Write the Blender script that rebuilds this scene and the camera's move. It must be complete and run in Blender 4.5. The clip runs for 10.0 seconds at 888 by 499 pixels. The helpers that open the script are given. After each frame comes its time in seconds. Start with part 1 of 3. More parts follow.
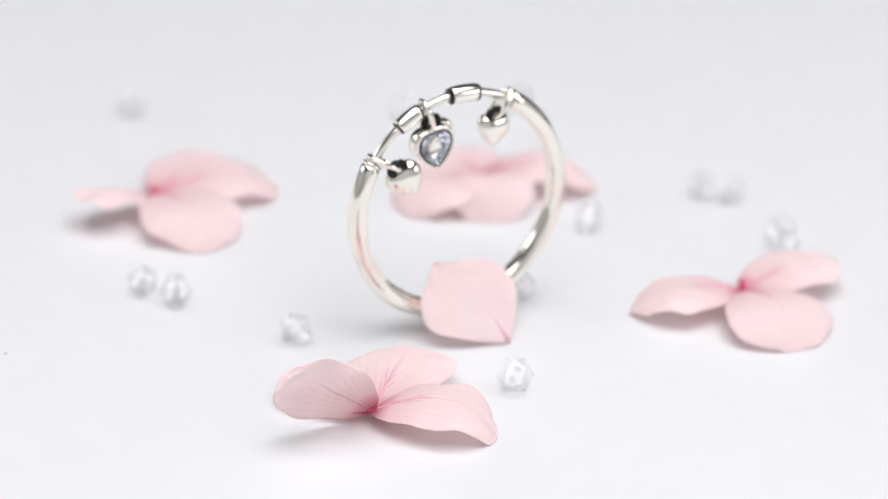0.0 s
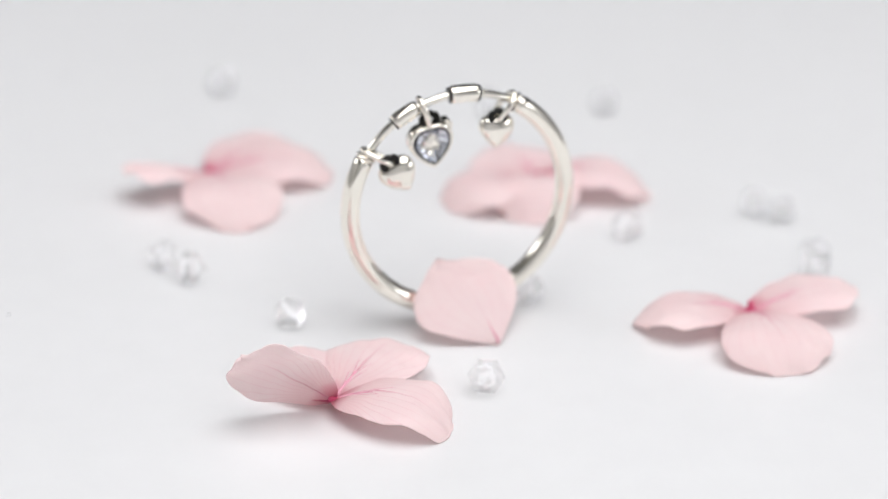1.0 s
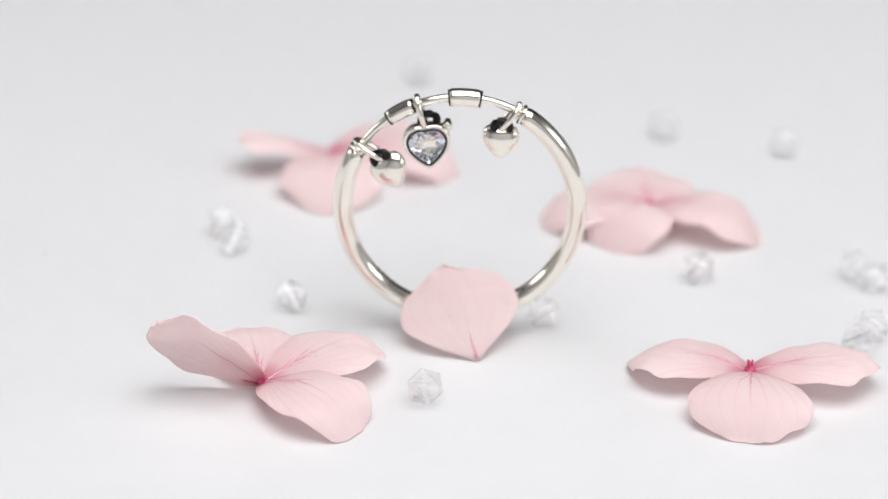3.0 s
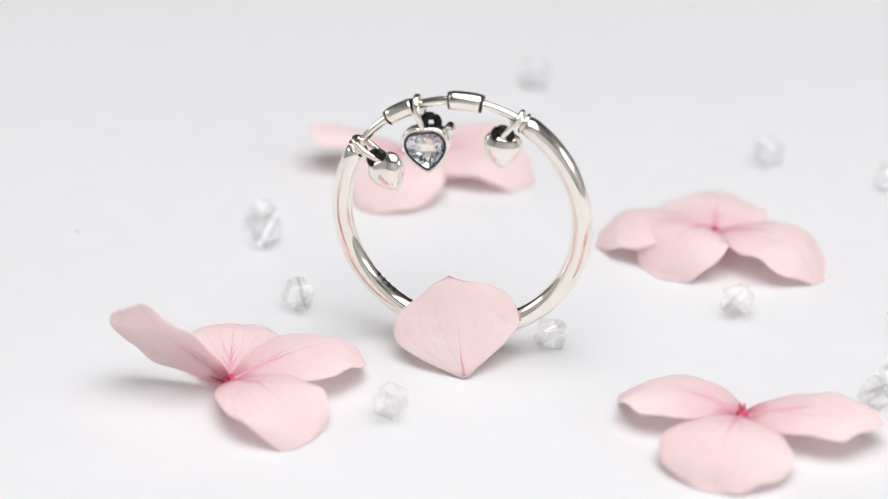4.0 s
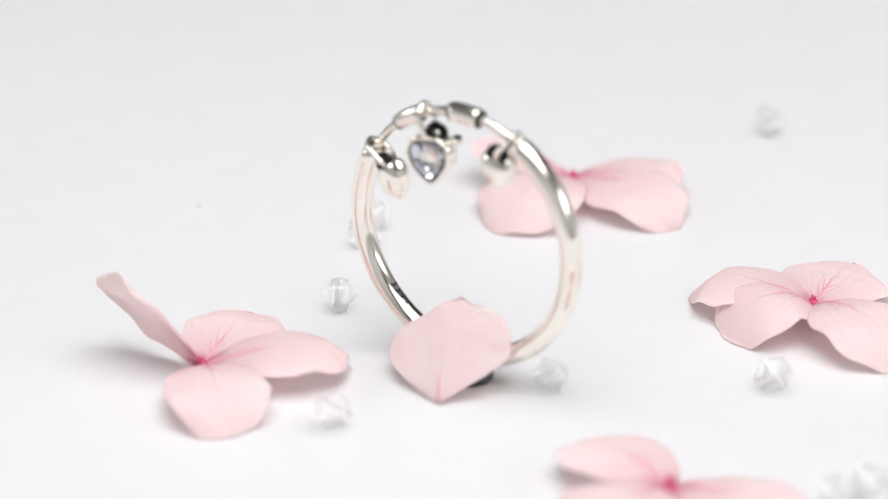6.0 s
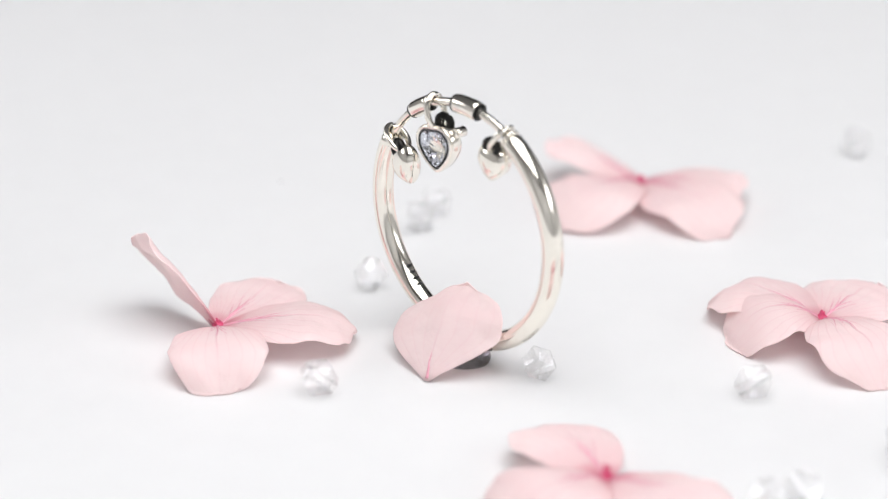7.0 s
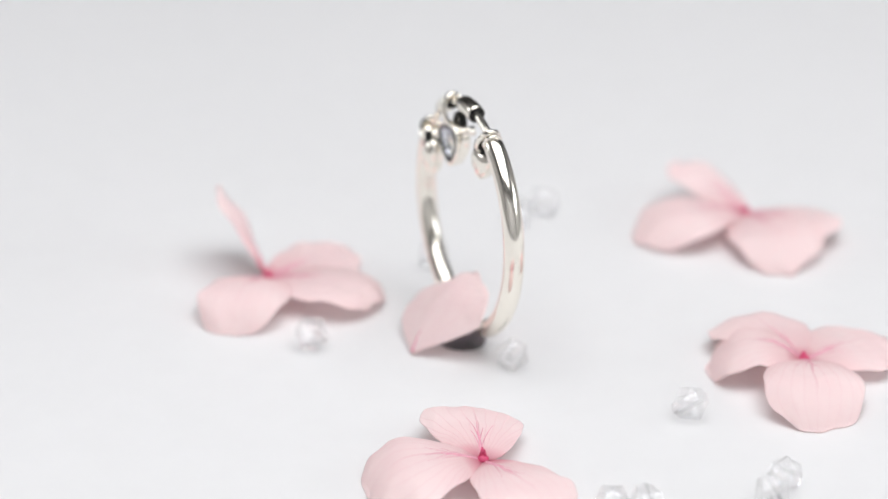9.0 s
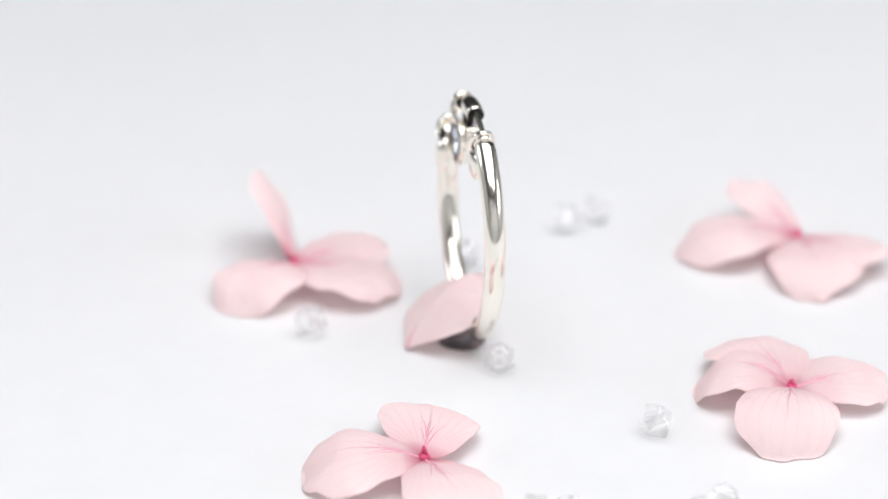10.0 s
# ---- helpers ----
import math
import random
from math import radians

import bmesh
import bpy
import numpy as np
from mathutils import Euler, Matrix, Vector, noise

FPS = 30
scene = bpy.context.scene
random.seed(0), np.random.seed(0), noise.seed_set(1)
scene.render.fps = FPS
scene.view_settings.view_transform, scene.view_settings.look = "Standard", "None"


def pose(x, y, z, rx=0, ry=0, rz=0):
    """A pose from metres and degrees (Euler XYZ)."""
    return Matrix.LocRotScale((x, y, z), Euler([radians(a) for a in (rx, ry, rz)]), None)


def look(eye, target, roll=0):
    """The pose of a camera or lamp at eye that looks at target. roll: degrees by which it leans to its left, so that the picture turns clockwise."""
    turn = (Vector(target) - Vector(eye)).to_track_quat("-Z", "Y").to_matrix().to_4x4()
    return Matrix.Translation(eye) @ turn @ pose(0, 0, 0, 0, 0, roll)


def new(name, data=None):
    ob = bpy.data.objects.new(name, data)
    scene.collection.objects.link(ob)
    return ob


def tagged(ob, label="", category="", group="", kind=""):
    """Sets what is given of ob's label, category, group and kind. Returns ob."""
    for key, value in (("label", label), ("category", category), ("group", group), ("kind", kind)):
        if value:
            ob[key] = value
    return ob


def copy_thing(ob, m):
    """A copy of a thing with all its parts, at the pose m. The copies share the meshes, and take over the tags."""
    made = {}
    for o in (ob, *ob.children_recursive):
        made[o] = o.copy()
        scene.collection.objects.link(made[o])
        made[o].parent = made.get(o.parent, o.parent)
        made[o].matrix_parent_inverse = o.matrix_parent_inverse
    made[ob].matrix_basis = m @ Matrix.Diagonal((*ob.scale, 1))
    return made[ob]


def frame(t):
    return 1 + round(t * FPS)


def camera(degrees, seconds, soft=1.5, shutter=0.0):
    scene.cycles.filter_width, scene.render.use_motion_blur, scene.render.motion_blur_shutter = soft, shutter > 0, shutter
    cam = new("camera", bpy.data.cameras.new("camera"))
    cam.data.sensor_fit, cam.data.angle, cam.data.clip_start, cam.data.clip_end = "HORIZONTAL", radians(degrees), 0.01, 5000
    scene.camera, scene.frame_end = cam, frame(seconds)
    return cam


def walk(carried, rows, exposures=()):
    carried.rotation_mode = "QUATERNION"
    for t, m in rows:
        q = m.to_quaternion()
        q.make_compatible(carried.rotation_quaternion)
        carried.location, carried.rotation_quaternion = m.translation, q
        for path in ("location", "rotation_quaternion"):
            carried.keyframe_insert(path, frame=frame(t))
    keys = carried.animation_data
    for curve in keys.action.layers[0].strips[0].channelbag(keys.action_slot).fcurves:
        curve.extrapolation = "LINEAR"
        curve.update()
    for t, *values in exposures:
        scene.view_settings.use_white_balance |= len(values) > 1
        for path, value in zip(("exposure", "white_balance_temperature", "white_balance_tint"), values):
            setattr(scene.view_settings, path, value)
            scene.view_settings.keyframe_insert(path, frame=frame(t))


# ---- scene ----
# A silver charm ring with loose blossoms and glass beads on a slowly turning white turntable, before a camera
# that slides in and out again; metres, the turntable's axis is the z axis, z = 0 its top.
MM = 0.001
cam = camera(17.5, 10.0, soft=1.2)
cam.data.dof.use_dof = True
cam.data.dof.focus_distance = 0.2165
cam.data.dof.aperture_fstop = 20.5
PATH = [
    (0, look((0.00008, -0.21095, 0.10260), (-0.00036, -0.01351, 0.01258), 1.84)),
    (0.5, look((-0.00130, -0.21133, 0.10323), (-0.00045, -0.01409, 0.01275), 1.80)),
    (1, look((-0.00222, -0.21158, 0.10494), (-0.00054, -0.01494, 0.01318), 1.86)),
    (1.5, look((-0.00255, -0.21153, 0.10474), (-0.00062, -0.01486, 0.01305), 1.79)),
    (2, look((-0.00257, -0.21173, 0.10550), (-0.00063, -0.01532, 0.01327), 1.76)),
    (2.5, look((-0.00356, -0.20998, 0.10477), (-0.00069, -0.01348, 0.01274), 1.73)),
    (4, look((0.00118, -0.19503, 0.10047), (-0.00078, 0.00091, 0.00724), 1.16)),
    (4.5, look((0.00195, -0.19124, 0.09882), (-0.00087, 0.00478, 0.00579), 0.96)),
    (5, look((0.00469, -0.18715, 0.09669), (-0.00124, 0.00906, 0.00419), 0.48)),
    (5.5, look((0.00650, -0.18388, 0.09436), (-0.00160, 0.01276, 0.00294), -0.14)),
    (6.8, look((0.00460, -0.19488, 0.09589), (-0.00144, 0.00296, 0.00694), 0.37)),
    (7, look((0.00508, -0.19594, 0.09619), (-0.00150, 0.00192, 0.00732), 0.20)),
    (7.5, look((0.00294, -0.19965, 0.09738), (-0.00152, -0.00163, 0.00874), 0.33)),
    (8, look((0.00346, -0.20364, 0.09861), (-0.00161, -0.00552, 0.01023), 0.30)),
    (8.5, look((0.00180, -0.20820, 0.10066), (-0.00172, -0.01012, 0.01211), 0.50)),
    (9, look((0.00110, -0.21278, 0.10232), (-0.00179, -0.01464, 0.01389), 0.55)),
    (9.5, look((-0.00093, -0.21288, 0.10251), (-0.00205, -0.01477, 0.01397), 0.76)),
    (10, look((-0.00005, -0.21261, 0.10221), (-0.00212, -0.01444, 0.01382), 0.62)),
]
EXPOSURES = [(0, 0.14, 6480, 12), (0.5, 0.14, 6520, 12), (1, 0.05, 6560, 11), (1.5, 0.12, 6590, 11), (2, 0.03, 6600, 11), (2.5, 0.03, 6600, 11), (4, 0.11, 6600, 12), (5, 0.18, 6600, 11.5), (7.5, 0.18, 6580, 11), (8.5, 0.15, 6560, 11), (9, 0.08, 6560, 11), (9.5, 0.11, 6530, 11), (10, 0.20, 6500, 11)]
walk(cam, PATH, EXPOSURES)


def turned(t):
    """The turntable's turn at t seconds: it runs clockwise at a steady 10.87 degrees a second."""
    return pose(0, 0, 0, 0, 0, 23.6 - 10.87 * t)



# ---- world and light ----
world = bpy.data.worlds.new("sky")
scene.world = world
world.use_nodes = True
wn = world.node_tree
sky = wn.nodes.new("ShaderNodeTexSky")
sky.sky_type = "NISHITA"
sky.sun_disc = False
sky.sun_elevation, sky.sun_rotation = radians(35), radians(60)
wn.links.new(sky.outputs[0], wn.nodes["Background"].inputs[0])
wn.nodes["Background"].inputs[1].default_value = 0.1

ROOM = 0.62             # half width of the small unseen room put round the table
FLOOR_Z, CEIL_Z = -0.75, 0.46
TOP_X, TOP_Y, TOP_W = 0.07, -0.15, 0.56         # overhead opening for an added lamp: its middle and width
SIDE_W, SIDE_LOW, SIDE_HIGH = 0.46, 0.16, 0.42     # unseen openings in the side walls for two added lamps
SIDE_LIGHTS = ((1, -0.18, 1.4), (-1, 0.22, 1.5))      # right or left wall, place along it, brightness


def area(name, m, w, h, watts, colour):
    lamp = bpy.data.lights.new(name, "AREA")
    lamp.shape, lamp.size, lamp.size_y = "RECTANGLE", w, h
    lamp.energy, lamp.color = watts, colour
    ob = new(name, lamp)
    ob.matrix_world = m
    return ob


# Added unseen area lamps: directions follow the shadows, strength lifts the shade.
LAMP_TINT = (0.975, 0.98, 0.985)
area("skylight_daylight", pose(TOP_X, TOP_Y, CEIL_Z + 0.05), TOP_W, TOP_W, 3.75, LAMP_TINT)
SIDE_Z = (SIDE_LOW + SIDE_HIGH) / 2
for side, wy, watts in SIDE_LIGHTS:
    area("window_daylight", look((side * (ROOM + 0.06), wy, SIDE_Z), (0, wy, SIDE_Z)), SIDE_W, SIDE_HIGH - SIDE_LOW, watts, LAMP_TINT)


# ---- materials ----
def material(name):
    mat = bpy.data.materials.new(name)
    mat.use_nodes = True
    return mat, mat.node_tree.nodes, mat.node_tree.links, mat.node_tree.nodes["Principled BSDF"]


def plain(name, colour, rough, metal=0.0, grain=0.0, scale=800.0, bump=0.0):
    """Paint, plaster or metal with two scales of variation and fine relief."""
    mat, n, l, b = material(name)
    b.inputs["Roughness"].default_value, b.inputs["Metallic"].default_value = rough, metal
    co = n.new("ShaderNodeTexCoord")
    fine, broad = n.new("ShaderNodeTexNoise"), n.new("ShaderNodeTexNoise")
    fine.inputs["Scale"].default_value, broad.inputs["Scale"].default_value = scale, scale / 17
    for t in (fine, broad):
        t.inputs["Detail"].default_value = 4
        l.new(co.outputs["Object"], t.inputs["Vector"])
    mix = n.new("ShaderNodeMath")
    mix.operation = "MULTIPLY_ADD"
    mix.inputs[1].default_value = 0.5
    half = n.new("ShaderNodeMath")
    half.operation = "MULTIPLY"
    half.inputs[1].default_value = 0.5
    l.new(broad.outputs[0], half.inputs[0])
    l.new(fine.outputs[0], mix.inputs[0])
    l.new(half.outputs[0], mix.inputs[2])
    ramp = n.new("ShaderNodeValToRGB")
    ramp.color_ramp.elements[0].position, ramp.color_ramp.elements[1].position = 0.3, 0.7
    ramp.color_ramp.elements[0].color = (*[c * (1 - grain) for c in colour], 1)
    ramp.color_ramp.elements[1].color = (*[min(1, c * (1 + grain)) for c in colour], 1)
    l.new(mix.outputs[0], ramp.inputs[0])
    l.new(ramp.outputs[0], b.inputs["Base Color"])
    if bump:
        bp = n.new("ShaderNodeBump")
        bp.inputs["Strength"].default_value, bp.inputs["Distance"].default_value = bump, 0.0002
        l.new(mix.outputs[0], bp.inputs["Height"])
        l.new(bp.outputs[0], b.inputs["Normal"])
    return mat


def petal_material():
    """Thin dried petal: pale pink, deeper at the claw and along the veins, light shines through."""
    mat, n, l, b = material("pink_petal")
    uv = n.new("ShaderNodeUVMap")
    uv.uv_map = "petal"
    sep = n.new("ShaderNodeSeparateXYZ")
    l.new(uv.outputs[0], sep.inputs[0])

    def m(op, a, c=None, d=None):
        node = n.new("ShaderNodeMath")
        node.operation = op
        for i, v in enumerate((a, c, d)):
            if v is None:
                continue
            if isinstance(v, (int, float)):
                node.inputs[i].default_value = v
            else:
                l.new(v, node.inputs[i])
        return node.outputs[0]

    u, v = sep.outputs[1], sep.outputs[0]
    co = n.new("ShaderNodeTexCoord")
    nz = n.new("ShaderNodeTexNoise")
    nz.inputs["Scale"].default_value, nz.inputs["Detail"].default_value = 380, 5
    l.new(co.outputs["Object"], nz.inputs["Vector"])
    blot = n.new("ShaderNodeTexNoise")
    blot.inputs["Scale"].default_value, blot.inputs["Detail"].default_value = 130, 3
    l.new(co.outputs["Object"], blot.inputs["Vector"])
    wob = m("MULTIPLY_ADD", nz.outputs[0], 0.16, -0.08)
    vw = m("ADD", v, wob)
    # veins fan out from the claw: lines of equal v / spread(u), a strong midrib and four finer ones
    fan = m("DIVIDE", vw, m("ADD", m("MULTIPLY", u, 0.9), 0.25))
    saw = m("ABSOLUTE", m("SUBTRACT", m("FRACT", m("ADD", m("MULTIPLY", fan, 3.6), 0.5)), 0.5))
    vein = m("SUBTRACT", 1.0, m("MINIMUM", m("DIVIDE", saw, 0.11), 1.0))
    fade = m("MAXIMUM", m("SUBTRACT", 1.0, m("MULTIPLY", u, 1.25)), 0.0)
    vein = m("MULTIPLY", vein, m("ADD", m("MULTIPLY", fade, 0.75), 0.16))
    rib = m("SUBTRACT", 1.0, m("MINIMUM", m("DIVIDE", m("ABSOLUTE", vw), 0.035), 1.0))
    rib = m("MULTIPLY", rib, m("POWER", fade, 0.9))
    vein = m("MINIMUM", m("ADD", m("MULTIPLY", vein, 0.34), m("MULTIPLY", rib, 0.6)), 1.0)
    ramp = n.new("ShaderNodeValToRGB")
    e = ramp.color_ramp.elements
    e[0].position, e[0].color = 0.0, (0.66, 0.10, 0.22, 1)
    e[1].position, e[1].color = 1.0, (0.985, 0.87, 0.86, 1)
    for p, c in ((0.05, (0.82, 0.40, 0.47, 1)), (0.17, (0.975, 0.80, 0.80, 1)), (0.5, (0.99, 0.885, 0.875, 1))):
        x = e.new(p)
        x.color = c
    l.new(m("ADD", u, m("MULTIPLY_ADD", blot.outputs[0], 0.3, -0.15)), ramp.inputs[0])
    mix = n.new("ShaderNodeMix")
    mix.data_type = "RGBA"
    l.new(m("MULTIPLY", vein, 0.75), mix.inputs["Factor"])
    l.new(ramp.outputs[0], mix.inputs["A"])
    mix.inputs["B"].default_value = (0.72, 0.22, 0.34, 1)
    # mottling: rosier blotches and pale worn spots
    spot = n.new("ShaderNodeTexNoise")
    spot.inputs["Scale"].default_value, spot.inputs["Detail"].default_value, spot.inputs["Roughness"].default_value = 240, 6, 0.65
    l.new(co.outputs["Object"], spot.inputs["Vector"])
    wear = n.new("ShaderNodeMapRange")
    wear.inputs["From Min"].default_value, wear.inputs["From Max"].default_value = 0.35, 0.68
    wear.inputs["To Max"].default_value = 0.24
    l.new(spot.outputs[0], wear.inputs["Value"])
    base = mix
    mix = n.new("ShaderNodeMix")
    mix.data_type = "RGBA"
    l.new(wear.outputs[0], mix.inputs["Factor"])
    l.new(base.outputs["Result"], mix.inputs["A"])
    mix.inputs["B"].default_value = (0.95, 0.72, 0.75, 1)
    l.new(mix.outputs["Result"], b.inputs["Base Color"])
    b.inputs["Roughness"].default_value = 0.6
    b.inputs["Specular IOR Level"].default_value = 0.25
    trans = n.new("ShaderNodeBsdfTranslucent")
    l.new(mix.outputs["Result"], trans.inputs[0])
    sh = n.new("ShaderNodeMixShader")
    sh.inputs[0].default_value = 0.52
    l.new(b.outputs[0], sh.inputs[1])
    l.new(trans.outputs[0], sh.inputs[2])
    l.new(sh.outputs[0], n["Material Output"].inputs[0])
    bp = n.new("ShaderNodeBump")
    bp.inputs["Strength"].default_value, bp.inputs["Distance"].default_value = 0.5, 0.0004
    l.new(m("ADD", nz.outputs[0], m("MULTIPLY", vein, -0.6)), bp.inputs["Height"])
    l.new(bp.outputs[0], b.inputs["Normal"])
    l.new(bp.outputs[0], trans.inputs["Normal"])
    return mat


def glass(name, colour, ior, clear):
    """Cut glass; a share passes straight through, as light gathers again under small beads."""
    mat, n, l, b = material(name)
    b.inputs["Base Color"].default_value = (*colour, 1)
    b.inputs["Transmission Weight"].default_value = 1
    b.inputs["Roughness"].default_value = 0.01
    b.inputs["IOR"].default_value = ior
    tr = n.new("ShaderNodeBsdfTransparent")
    sh = n.new("ShaderNodeMixShader")
    sh.inputs[0].default_value = clear
    l.new(b.outputs[0], sh.inputs[1])
    l.new(tr.outputs[0], sh.inputs[2])
    l.new(sh.outputs[0], n["Material Output"].inputs[0])
    return mat


TABLE = plain("white_laminate", (0.719, 0.717, 0.716), 0.5, grain=0.018, scale=300, bump=0.03)
LEGS = plain("white_metal_legs", (0.75, 0.75, 0.75), 0.4, grain=0.03, scale=60)
# Tones of unseen added walls: dark for ring reflections, pale for fill light.
WALL = plain("grey_wall_paint", (0.05, 0.05, 0.05), 0.8, grain=0.04, scale=30, bump=0.2)
FRONT_WALL = plain("light_fill_wall", (0.66, 0.66, 0.66), 0.8, grain=0.05, scale=30, bump=0.2)
PALE_WALL = plain("pale_fill_wall", (0.72, 0.715, 0.705), 0.8, grain=0.05, scale=30, bump=0.2)
CEILING = plain("dark_reflection_ceiling", (0.22, 0.22, 0.22), 0.85, grain=0.03, scale=30)
BOARDS = plain("brown_floor_boards", (0.2, 0.14, 0.09), 0.5, grain=0.2, scale=25)
FRAME = plain("white_opening_frame", (0.78, 0.78, 0.77), 0.4, grain=0.02, scale=50)
SILVER = plain("polished_silver", (0.90, 0.86, 0.78), 0.12, metal=1.0, grain=0.025, scale=1500, bump=0.02)
# Oxidised tone, deepened to match dark reflections on the hearts too.
DARK_SILVER = plain("oxidised_silver", (0.03, 0.029, 0.028), 0.3, metal=1.0, grain=0.3, scale=2500, bump=0.15)
# Mirror metal stands in for the stone's inner reflections.
STONE_GLINT = plain("mirror_facets_for_glint", (0.76, 0.78, 0.84), 0.08, metal=1.0, grain=0.05, scale=1500)
# Black of the stamp and specks, and of the painted shade round the stone.
MARK_SHADE = plain("black_marks_and_shade", (0.015, 0.015, 0.015), 0.7, grain=0.2, scale=2500)
PETAL = petal_material()
PISTIL = plain("crimson_flower_centre", (0.62, 0.07, 0.17), 0.55, grain=0.2, scale=1800, bump=0.3)
RIB = plain("deep_pink_midrib", (0.76, 0.36, 0.45), 0.6, grain=0.15, scale=1500)
GEL = glass("smoky_gel", (0.52, 0.49, 0.57), 1.45, 0.12)
BEAD = glass("clear_cut_glass", (1.0, 1.0, 1.0), 1.6, 0.66)
BEAD.node_tree.nodes["Principled BSDF"].inputs["Coat Weight"].default_value = 1.0
BEAD.node_tree.nodes["Principled BSDF"].inputs["Coat IOR"].default_value = 2.0
STONE = glass("clear_zirconia", (0.97, 0.98, 1.0), 1.5, 0.8)


# ---- mesh helpers ----
def part(name, bm, mat, parent=None, label="", smooth=True):
    """Links a bmesh as one mesh object, under a thing or a part."""
    me = bpy.data.meshes.new(name)
    bmesh.ops.recalc_face_normals(bm, faces=bm.faces)
    bm.to_mesh(me)
    bm.free()
    me.materials.append(mat)
    if smooth:
        me.polygons.foreach_set("use_smooth", [True] * len(me.polygons))
    ob = new(name, me)
    if parent:
        ob.parent = parent
    return tagged(ob, label=label) if label else ob


def thing(name, m, label, category, group="", kind=""):
    ob = new(name)
    ob.empty_display_size = 0.002
    ob.matrix_world = m
    return tagged(ob, label, category, group, kind)


def box(size, centre=(0, 0, 0), bevel=0.0):
    bm = bmesh.new()
    bmesh.ops.create_cube(bm, size=1, matrix=Matrix.Translation(centre) @ Matrix.Diagonal((*size, 1)))
    if bevel:
        bmesh.ops.bevel(bm, geom=bm.edges[:], offset=bevel, segments=2, affect="EDGES")
    return bm


def tube(points, radii, sides=16, closed=False, squash=None):
    """A tube along points (each with its radius); squash gives (across plane y, in plane) factors."""
    bm = bmesh.new()
    count = len(points)
    pts = [Vector(p) for p in points]
    rings = []
    for i, p in enumerate(pts):
        a = pts[(i - 1) % count] if closed or i else p
        c = pts[(i + 1) % count] if closed or i < count - 1 else p
        d = (c - a).normalized()
        side = Vector((0, 1, 0))
        if abs(d.y) > 0.9:
            side = Vector((1, 0, 0))
        up = d.cross(side).normalized()
        side = up.cross(d).normalized()
        sy, su = squash or (1, 1)
        rings.append([bm.verts.new(p + (side * math.cos(k * math.tau / sides) * sy + up * math.sin(k * math.tau / sides) * su) * radii[i]) for k in range(sides)])
    for i in range(count if closed else count - 1):
        r, s = rings[i], rings[(i + 1) % count]
        for k in range(sides):
            bm.faces.new((r[k], r[(k + 1) % sides], s[(k + 1) % sides], s[k]))
    if not closed:
        bm.faces.new(rings[0])
        bm.faces.new(rings[-1])
    return bm


# ---- the room ----
def wall(name, m, half, low, high, mat, hole=None):
    """A wall 0.1 thick in its own xz plane, with a hole (x0, x1, z0, z1) through it."""
    bm = bmesh.new()
    spans = [(-half, half, low, high)]
    if hole:
        x0, x1, z0, z1 = hole
        spans = [(-half, x0, low, high), (x1, half, low, high), (x0, x1, low, z0), (x0, x1, z1, high)]
    for a, c, d, e in spans:
        bmesh.ops.create_cube(bm, size=1, matrix=Matrix.Translation(((a + c) / 2, 0.05, (d + e) / 2)) @ Matrix.Diagonal((c - a, 0.1, e - d, 1)))
    ob = part(name, bm, mat, smooth=False)
    ob.matrix_world = m
    return tagged(ob, "unseen plain matt wall added to shape reflections and fill light", "wall", kind="structure")


def room():
    # Unseen walls and ceiling, added to shape reflections and fill.
    for k, name in enumerate(("wall_right", "wall_back", "wall_left", "wall_front")):
        a = 90 * k
        m = pose(ROOM * math.cos(radians(a)), ROOM * math.sin(radians(a)), 0, 0, 0, a - 90)
        hole = None
        if k in (0, 2):
            side, wy, _ = SIDE_LIGHTS[k // 2]
            hole = (-side * wy - SIDE_W / 2, -side * wy + SIDE_W / 2, SIDE_LOW, SIDE_HIGH)
        wall(name, m, ROOM + (0.1 if k % 2 else 0.0), FLOOR_Z, CEIL_Z, WALL if k == 1 else FRONT_WALL if k == 3 else PALE_WALL, hole)
    fl = part("floor", box((2 * ROOM + 0.2, 2 * ROOM + 0.2, 0.1), (0, 0, FLOOR_Z - 0.052)), BOARDS, smooth=False)
    tagged(fl, "brown wooden floor under the table", "floor", kind="structure")
    bm = bmesh.new()
    r, s = ROOM + 0.1, TOP_W / 2
    for x0, x1, y0, y1 in ((-r, TOP_X - s, -r, r), (TOP_X + s, r, -r, r), (TOP_X - s, TOP_X + s, -r, TOP_Y - s), (TOP_X - s, TOP_X + s, TOP_Y + s, r)):
        bmesh.ops.create_cube(bm, size=1, matrix=Matrix.Translation(((x0 + x1) / 2, (y0 + y1) / 2, CEIL_Z + 0.052)) @ Matrix.Diagonal((x1 - x0, y1 - y0, 0.1, 1)))
    ce = part("ceiling", bm, CEILING, smooth=False)
    tagged(ce, "unseen grey ceiling with a square opening for the added lamp", "ceiling", kind="structure")
    hh = (SIDE_HIGH - SIDE_LOW) / 2
    # Frames round the unseen openings of the added side lamps.
    for name, (side, wy, _) in zip(("window_1", "window_2"), SIDE_LIGHTS):
        side_opening = thing(name, pose(side * (ROOM + 0.05), wy, SIDE_Z), "white frame of an unseen opening added for light", "window", kind="structure")
        for y in (-SIDE_W / 2 + 0.02, SIDE_W / 2 - 0.02):
            part("window_frame", box((0.05, 0.036, 2 * hh - 0.004), (0, y, 0), 0.003), FRAME, side_opening, smooth=False)
        for z in (-hh + 0.02, hh - 0.02):
            part("window_frame", box((0.05, SIDE_W - 0.08, 0.036), (0, 0, z), 0.003), FRAME, side_opening, smooth=False)


